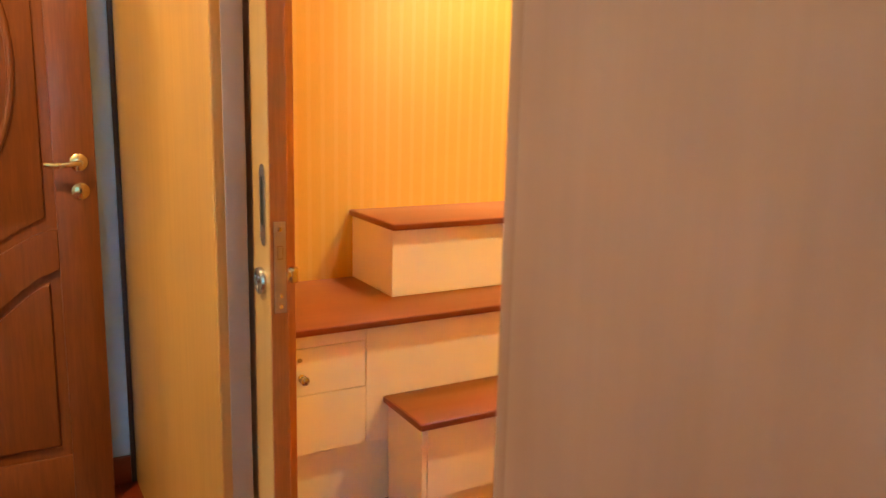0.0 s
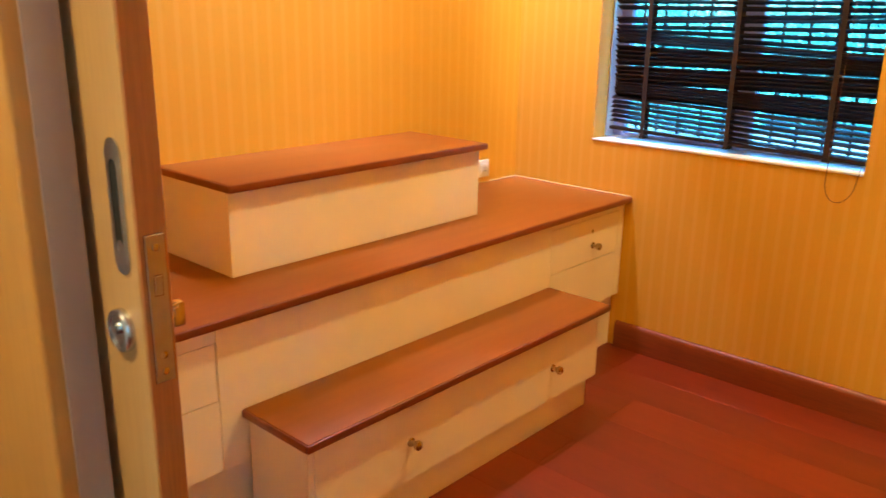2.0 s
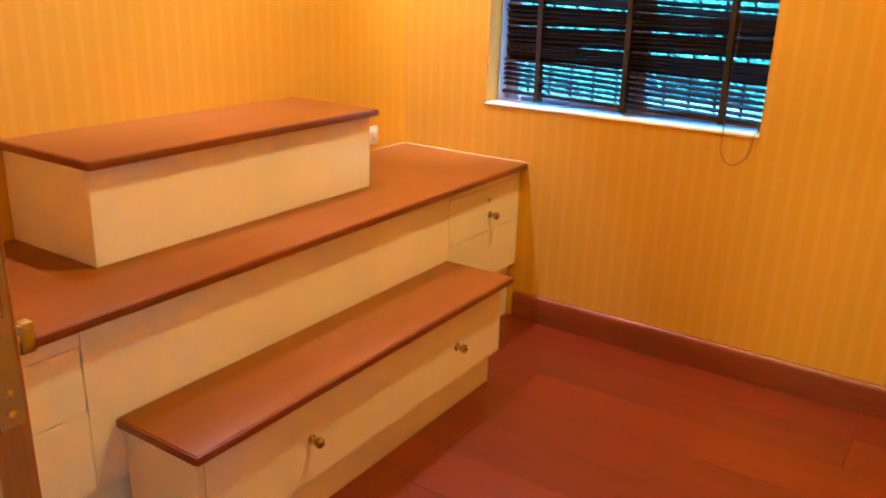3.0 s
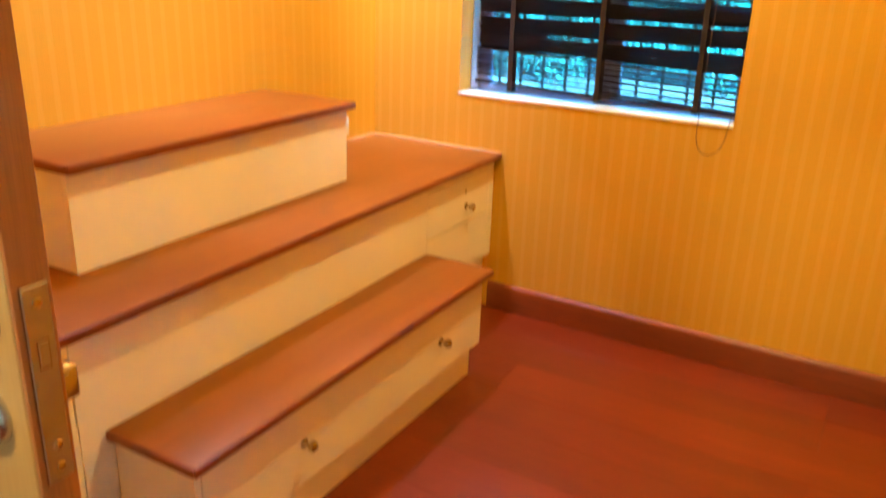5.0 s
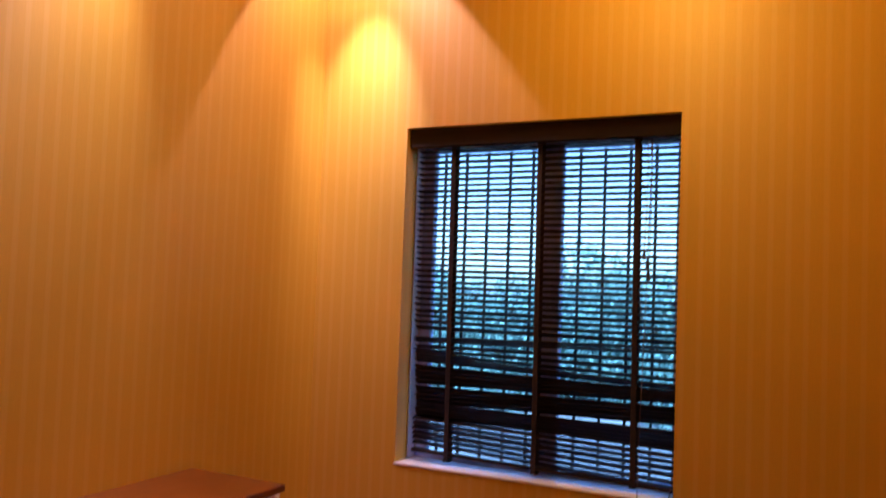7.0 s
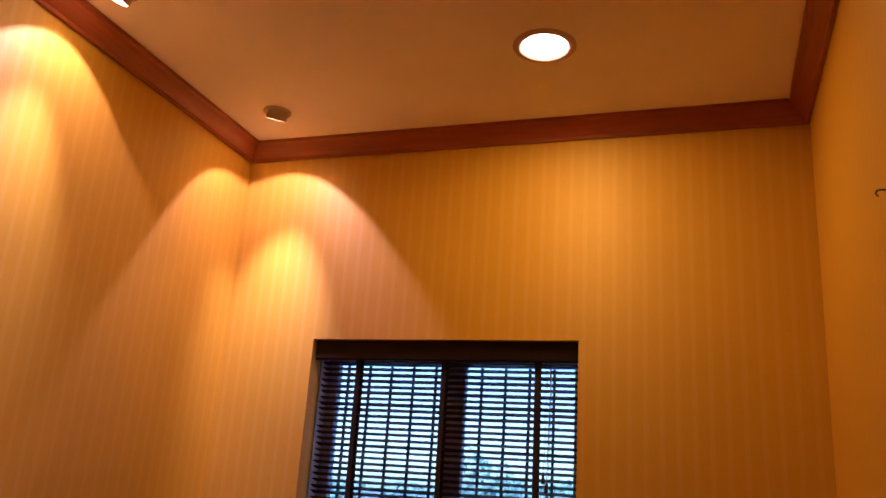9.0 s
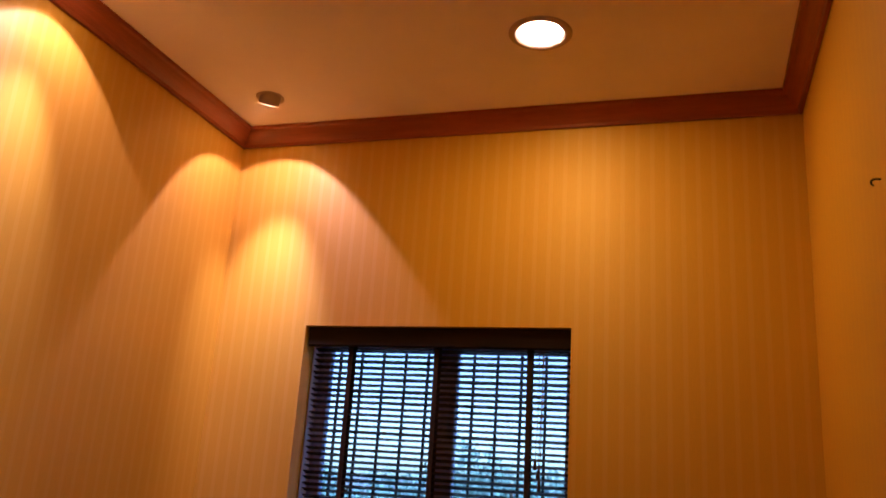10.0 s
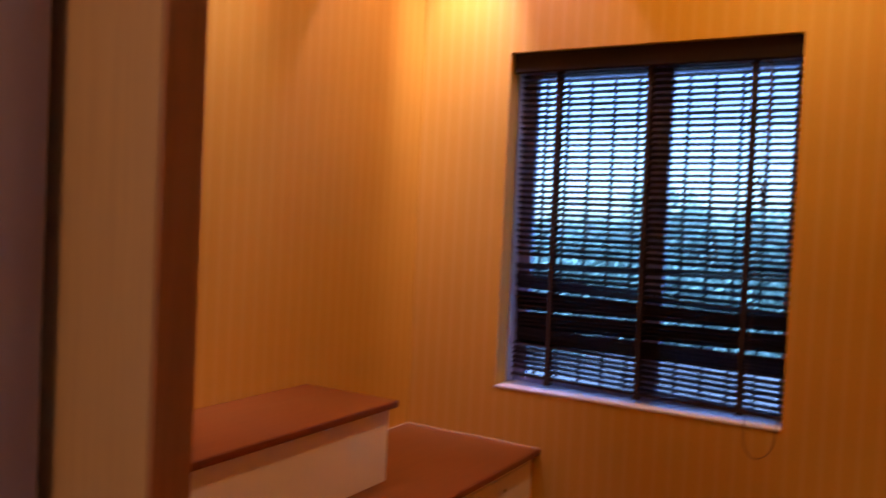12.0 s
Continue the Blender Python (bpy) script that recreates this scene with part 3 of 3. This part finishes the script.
# ---- wall socket ----
so = thing("wall_socket", (0.0, -0.258, 0.712), "white double wall socket above the bench", "socket")
part("plate", box((0.0005, 0.010), (-0.323, -0.193), (0.676, 0.750), 0.004, 3), M_PLASTIC, so)
for oy in (-0.292, -0.224):
    ins = part("insert", box((0.0101, 0.0125), (oy - 0.021, oy + 0.021), (0.690, 0.736), 0.002), M_PLASTIC, so)
    for dy in (-0.007, 0.007):
        part("slot", box((0.0126, 0.0130), (oy + dy - 0.0012, oy + dy + 0.0012), (0.712, 0.722)), M_BLACK, ins)
    part("slot", box((0.0126, 0.0130), (oy - 0.003, oy + 0.003), (0.699, 0.704)), M_BLACK, ins)

# ---- sliding door ----
sd = thing("sliding_door", (0.9, -2.432, 0.008), "pale veneered pocket sliding door standing open", "door")
L0, L1, LE = -2.462, -2.425, 1.352
part("leaf", box((0.30, LE - 0.004), (L0, L1), (0.0, 2.33), 0.001, 1), M_LEAF, sd)
part("lipping", box((LE - 0.0038, LE), (L0 + 0.0008, L1 - 0.0008), (0.0, 2.33), 0.001, 1), M_LEAFEDGE, sd, "orange-brown wooden door edge")
part("plate_recess", box((LE + 0.0001, LE + 0.0006), (-2.4555, -2.4295), (0.933, 1.116)), M_DOOR, sd, "dark rebate round the lock plate")
fp = part("lock_plate", box((LE + 0.0007, LE + 0.0025), (-2.4545, -2.4305), (0.934, 1.115), 0.0008, 1), M_PLATE, sd, "copper-toned lock faceplate")
for zz in (1.100, 0.968, 0.947):
    part("screw", lathe([(0.0045, 0.0), (0.0045, 0.0008), (0.003, 0.0014), (0.0, 0.0010)], (LE + 0.0025, -2.4425, zz), "x", 14), M_KNOB, fp)
part("bolt", box((LE + 0.002, LE + 0.004), (-2.447, -2.438), (1.043, 1.066), 0.0006, 1), M_PLATE, fp)
part("bolt_frame", box((LE + 0.0021, LE + 0.0029), (-2.448, -2.437), (1.0415, 1.0675)), M_DOOR, fp)


def stadium(cx, cz, w, h, n=10):
    r = w / 2
    out = []
    for k in range(n + 1):
        a = math.pi * k / n
        out.append((cx + r * math.cos(a), cz + h / 2 - r + r * math.sin(a)))
    for k in range(n + 1):
        a = math.pi + math.pi * k / n
        out.append((cx + r * math.cos(a), cz - h / 2 + r + r * math.sin(a)))
    return out


PX, PZ = 1.315, 1.143
outer, inner = stadium(PX, PZ, 0.036, 0.160), stadium(PX, PZ + 0.002, 0.018, 0.108)
bm = bmesh.new()
rings = [[bm.verts.new((a, yy, c)) for a, c in loop] for loop, yy in ((outer, L0), (outer, L0 - 0.002), (inner, L0 - 0.003), (inner, L0 - 0.0004))]
for ra, rb in zip(rings, rings[1:]):
    for k in range(len(ra)):
        j = (k + 1) % len(ra)
        bm.faces.new((ra[k], ra[j], rb[j], rb[k]))
pull = part("flush_pull", bm, M_CHROME, sd, "oval chrome flush pull")
part("recess", prism(inner, "y", L0 - 0.0010, L0 - 0.0003), M_BLACK, pull, "dark hollow of the pull")
part("recess_lip", prism(stadium(PX, PZ - 0.046, 0.015, 0.016), "y", L0 - 0.0024, L0 - 0.0011), M_CHROME, pull)
cyl = part("lock_cylinder", lathe([(0.027, 0.0), (0.027, -0.007), (0.0255, -0.0095), (0.020, -0.0105), (0.0195, -0.0085), (0.0, -0.0085)], (1.300, L0, 0.990), "y", 32), M_CHROME, sd, "round chrome lock cylinder")
part("plug", lathe([(0.0075, 0.0), (0.0075, -0.006), (0.0, -0.0065)], (1.300, L0 - 0.0085, 0.994), "y", 20), M_CHROME, cyl)
tt = part("thumb_turn", lathe([(0.022, 0.0), (0.022, 0.006), (0.012, 0.008), (0.010, 0.014)], (1.318, L1, 1.000), "y", 24), M_KNOB, sd, "small brass thumb turn")
part("turn_grip", box((1.310, 1.326), (L1 + 0.013, L1 + 0.030), (0.984, 1.016), 0.003), M_KNOB, tt)

# ---- panelled door in the hall ----
hd = thing("panel_door", (0.14, -2.62, 0.01), "red-brown panelled wooden door standing open in the hall", "door")
DX0, DX1 = 0.120, 0.158
E0, E1 = -3.42, -2.627
part("slab", box((DX0, DX1 - 0.012), (E0, E1), (0.01, 2.06), 0.002, 1), M_DOOR, hd)
ST = 0.118
FXR = (DX1 - 0.0118, DX1)
for n, ys in (("stile", (E1 - ST, E1)), ("stile", (E0, E0 + ST))):
    part(n, box(FXR, ys, (0.01, 2.06), 0.002, 2), M_DOOR, hd)
IN0, IN1 = E0 + ST, E1 - ST
part("bottom_rail", box(FXR, (IN0, IN1), (0.01, 0.19), 0.003, 2), M_DOOR, hd)
part("top_rail", box(FXR, (IN0, IN1), (1.93, 2.06), 0.003, 2), M_DOOR, hd)


def wave(y, z, rise):
    """Height of a rail that dips towards the middle of the door."""
    s = abs((y - (IN0 + IN1) / 2) / ((IN1 - IN0) / 2))
    return z - rise * (1 - (3 * s * s - 2 * s ** 3))


NW = 24
ysw = [IN0 + (IN1 - IN0) * k / NW for k in range(NW + 1)]
part("middle_rail", prism([(y, wave(y, 0.925, 0.11)) for y in ysw] + [(y, wave(y, 0.800, 0.16)) for y in reversed(ysw)], "x", *FXR, 0.004), M_DOOR, hd)
low_in = [IN0 + 0.03 + (IN1 - IN0 - 0.06) * k / NW for k in range(NW + 1)]
part("lower_panel", prism([(y, wave(y, 0.765, 0.16)) for y in low_in] + [(low_in[-1], 0.225), (low_in[0], 0.225)], "x", DX1 - 0.0119, DX1 - 0.002, 0.008), M_DOOR, hd, "raised lower door panel")
part("upper_panel", prism([(low_in[0], 1.895), (low_in[-1], 1.895)] + [(y, wave(y, 0.965, 0.11)) for y in reversed(low_in)], "x", DX1 - 0.0119, DX1 - 0.005, 0.006), M_DOOR, hd, "raised upper door panel")
cy, cz = (IN0 + IN1) / 2, 1.42
oval = [(cy + 0.185 * math.cos(2 * math.pi * k / 40), cz + 0.36 * math.sin(2 * math.pi * k / 40)) for k in range(40)]
part("oval_moulding", tube([(DX1 - 0.004, a, c) for a, c in oval + oval[:1]], 0.011, 10), M_DOOR, hd, "oval carved moulding")
rose = part("handle_rose", lathe([(0.026, 0.0), (0.026, 0.005), (0.020, 0.009), (0.010, 0.011), (0.009, 0.040)], (DX1, -2.675, 1.128), "x", 28), M_BRASS, hd, "round brass rose")
part("lever", tube(smooth_path([(DX1 + 0.040, -2.672, 1.128), (DX1 + 0.044, -2.698, 1.126), (DX1 + 0.044, -2.738, 1.123), (DX1 + 0.040, -2.773, 1.126)]), 0.0085, 12), M_BRASS, rose, "brass lever handle")
kr = part("key_rose", lathe([(0.026, 0.0), (0.026, 0.004), (0.020, 0.008), (0.0, 0.009)], (DX1, -2.674, 1.040), "x", 28), M_BRASS, hd, "round brass key rose")
part("keyhole", box((DX1 + 0.0085, DX1 + 0.0095), (-2.676, -2.672), (1.036, 1.048)), M_BLACK, kr)
for zz in (0.3, 1.05, 1.8):
    part("hinge", box((0.0305, 0.121), (E0 - 0.006, E0 + 0.03), (zz, zz + 0.1), 0.002), M_BRASS, hd)

# ---- ceiling lamps ----
dl = thing("downlight", (LAMP1[0], LAMP1[1], CEIL), "round lit recessed downlight with frosted glass", "lamp", "ceiling lamps")
part("trim_ring", lathe([(0.102, 0.0), (0.102, -0.003), (0.096, -0.007), (0.080, -0.007), (0.072, -0.001), (0.072, 0.0)], (LAMP1[0], LAMP1[1], CEIL - 0.0005), "z", 40), M_TRIM, dl)
part("diffuser", lathe([(0.0715, -0.0005), (0.0715, -0.001), (0.060, -0.003), (0.0, -0.004)], (LAMP1[0], LAMP1[1], CEIL - 0.0006), "z", 40), M_GLOW, dl, "bright frosted glass")
for lx, ly in (LAMP2, LAMP3):
    sp = thing("spotlight", (lx, ly, CEIL), "small tilting ceiling spotlight with a cream ring", "lamp", "ceiling lamps")
    part("trim_ring", lathe([(0.055, 0.0), (0.055, -0.003), (0.050, -0.006), (0.044, -0.006), (0.042, -0.001)], (lx, ly, CEIL - 0.0005), "z", 32), M_TRIM, sp)
    bm = bmesh.new()
    r1, r2 = 0.040, 0.036
    rows = []
    for r, h in ((r1, 0.020), (r1, -0.030), (r2, -0.032), (r2, -0.004)):
        rows.append([bm.verts.new((lx + r * math.cos(2 * math.pi * k / 28), ly + r * math.sin(2 * math.pi * k / 28), CEIL + h)) for k in range(28)])
    for ra, rb in zip(rows, rows[1:]):
        for k in range(28):
            bm.faces.new((ra[k], ra[(k + 1) % 28], rb[(k + 1) % 28], rb[k]))
    tilt = Matrix.Rotation(radians(24), 3, Vector((1, 1, 0)) if ly > -0.5 else Vector((0, 1, 0)))
    bmesh.ops.rotate(bm, verts=bm.verts, cent=(lx, ly, CEIL - 0.004), matrix=tilt)
    part("barrel", bm, M_TRIM, sp, "satin metal lamp barrel")
    face = lathe([(0.0355, 0.004), (0.0355, 0.0), (0.028, -0.003), (0.0, -0.004)], (lx, ly, CEIL - 0.014), "z", 24)
    bmesh.ops.rotate(face, verts=face.verts, cent=(lx, ly, CEIL - 0.004), matrix=tilt)
    part("bulb_face", face, M_GLOW, sp, "glowing bulb face")
# unseen fixture put where the added hall light hangs
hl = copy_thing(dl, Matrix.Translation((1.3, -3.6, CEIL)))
hl["label"] = "round lit downlight added out of view to light the hall"

# ---- garden behind the window ----
bm = bmesh.new()
s = 900.0
vs = [bm.verts.new(p) for p in ((-s, -s, -0.25), (s, -s, -0.25), (s, s, -0.25), (-s, s, -0.25))]
bm.faces.new(vs)
solid("ground", bm, M_GROUND, "pale grey paved ground outside", "ground")


def leaf_cloud(center, rad, count, rg, size=0.06):
    """Many small bent leaves spread unevenly in a lumpy volume."""
    verts, faces = [], []
    lumps = [Vector((rg.gauss(0, 0.5) * rad[0], rg.gauss(0, 0.5) * rad[1], rg.gauss(0, 0.5) * rad[2])) for _ in range(40)]
    for _ in range(count):
        l = rg.choice(lumps)
        d = Vector((rg.gauss(0, 1), rg.gauss(0, 1), rg.gauss(0, 1))).normalized() * rg.uniform(0.5, 1.0)
        p = Vector(center) + l + Vector((d.x * rad[0], d.y * rad[1], d.z * rad[2])) * 0.42
        if p.z < -0.2:
            continue
        q = Euler((rg.uniform(-1, 1), rg.uniform(-1, 1), rg.uniform(0, 6.28))).to_matrix()
        k = len(verts)
        sz = size * rg.uniform(0.6, 1.4)
        for v in ((-1, 0, 0), (0, -0.35, 0.1), (1, 0, -0.15), (0, 0.35, 0.1)):
            verts.append(p + q @ (Vector(v) * sz))
        faces.append((k, k + 1, k + 2, k + 3))
    me = bpy.data.meshes.new("crown")
    me.from_pydata(verts, [], faces)
    me.materials.append(M_LEAVES)
    return me


def tree(at, height, rad, count, rg, label):
    t = thing("tree", at, label, "tree", "garden trees")
    top = Vector(at) + Vector((rg.uniform(-0.1, 0.1), rg.uniform(-0.1, 0.1), height * 0.7))
    bm = bmesh.new()
    for limb in range(5):
        a = 2 * math.pi * limb / 5 + rg.random()
        end = top + Vector((math.cos(a) * rad * 0.6, math.sin(a) * rad * 0.6, height * 0.15)) if limb else top
        start = Vector(at) if limb == 0 else Vector(at).lerp(top, rg.uniform(0.5, 0.85))
        piece = tube([start, start.lerp(end, 0.5) + Vector((rg.uniform(-0.05, 0.05), 0, 0)), end], 0.05 if limb == 0 else 0.025, 7)
        me = bpy.data.meshes.new("tmp")
        piece.to_mesh(me)
        piece.free()
        bm.from_mesh(me)
        bpy.data.meshes.remove(me)
    part("trunk", bm, M_BARK, t)
    me = leaf_cloud((0, 0, height * 0.46), (rad, rad, height * 0.46), count, rg, 0.042)
    o = new("crown", me)
    o.parent = t
    return t


rg = random.Random(3)
for k in range(18):
    tx = -8.8 + 0.85 * k + rg.uniform(-0.2, 0.2)
    tree((tx, 9.2 + rg.uniform(-0.5, 0.9), -0.25), 1.9 + 0.02 * k + rg.uniform(-0.15, 0.2), rg.uniform(1.0, 1.3), 15000, rg, "loose leafy green garden tree standing outside the window")

# small hook left in the side wall
hk = thing("wall_hook", (RIGHT, -1.077, 2.263), "small dark metal hook in the wallpapered wall", "hook")
part("hook", tube(smooth_path([(RIGHT + 0.002, -1.077, 2.266), (RIGHT - 0.014, -1.077, 2.266), (RIGHT - 0.020, -1.080, 2.258), (RIGHT - 0.016, -1.083, 2.250)]), 0.002), M_BARS, hk)

# ---- floor boards ----
def plank_mesh(length, w=0.1994):
    bm = box((0, length), (0, w), (-0.0118, 0.0), 0.0005, 1)
    bmesh.ops.recalc_face_normals(bm, faces=bm.faces)
    me = bpy.data.meshes.new("board")
    bm.to_mesh(me)
    bm.free()
    me.materials.append(M_FLOOR)
    return me


floor_ob = bpy.data.objects["floor"]
meshes = {}
rp = random.Random(11)
row = 0
y = -0.2002
while y > -4.7:
    x = 0.032 if y < -2.55 else 0.0
    end = 3.99 if y < -2.66 else RIGHT
    x_first = True
    while x < end - 0.02:
        ln = round(rp.choice((0.5, 0.7, 0.9)) if x_first else 1.2, 2)
        ln = min(ln, round(end - x - 0.001, 3))
        key = round(ln, 3)
        if key not in meshes:
            meshes[key] = plank_mesh(key - 0.0006)
        b = new("board", meshes[key])
        b.location = (x, y, rp.uniform(-0.0002, 0.0002))
        b.parent = floor_ob
        x += ln
        x_first = False
    y -= 0.2
    row += 1
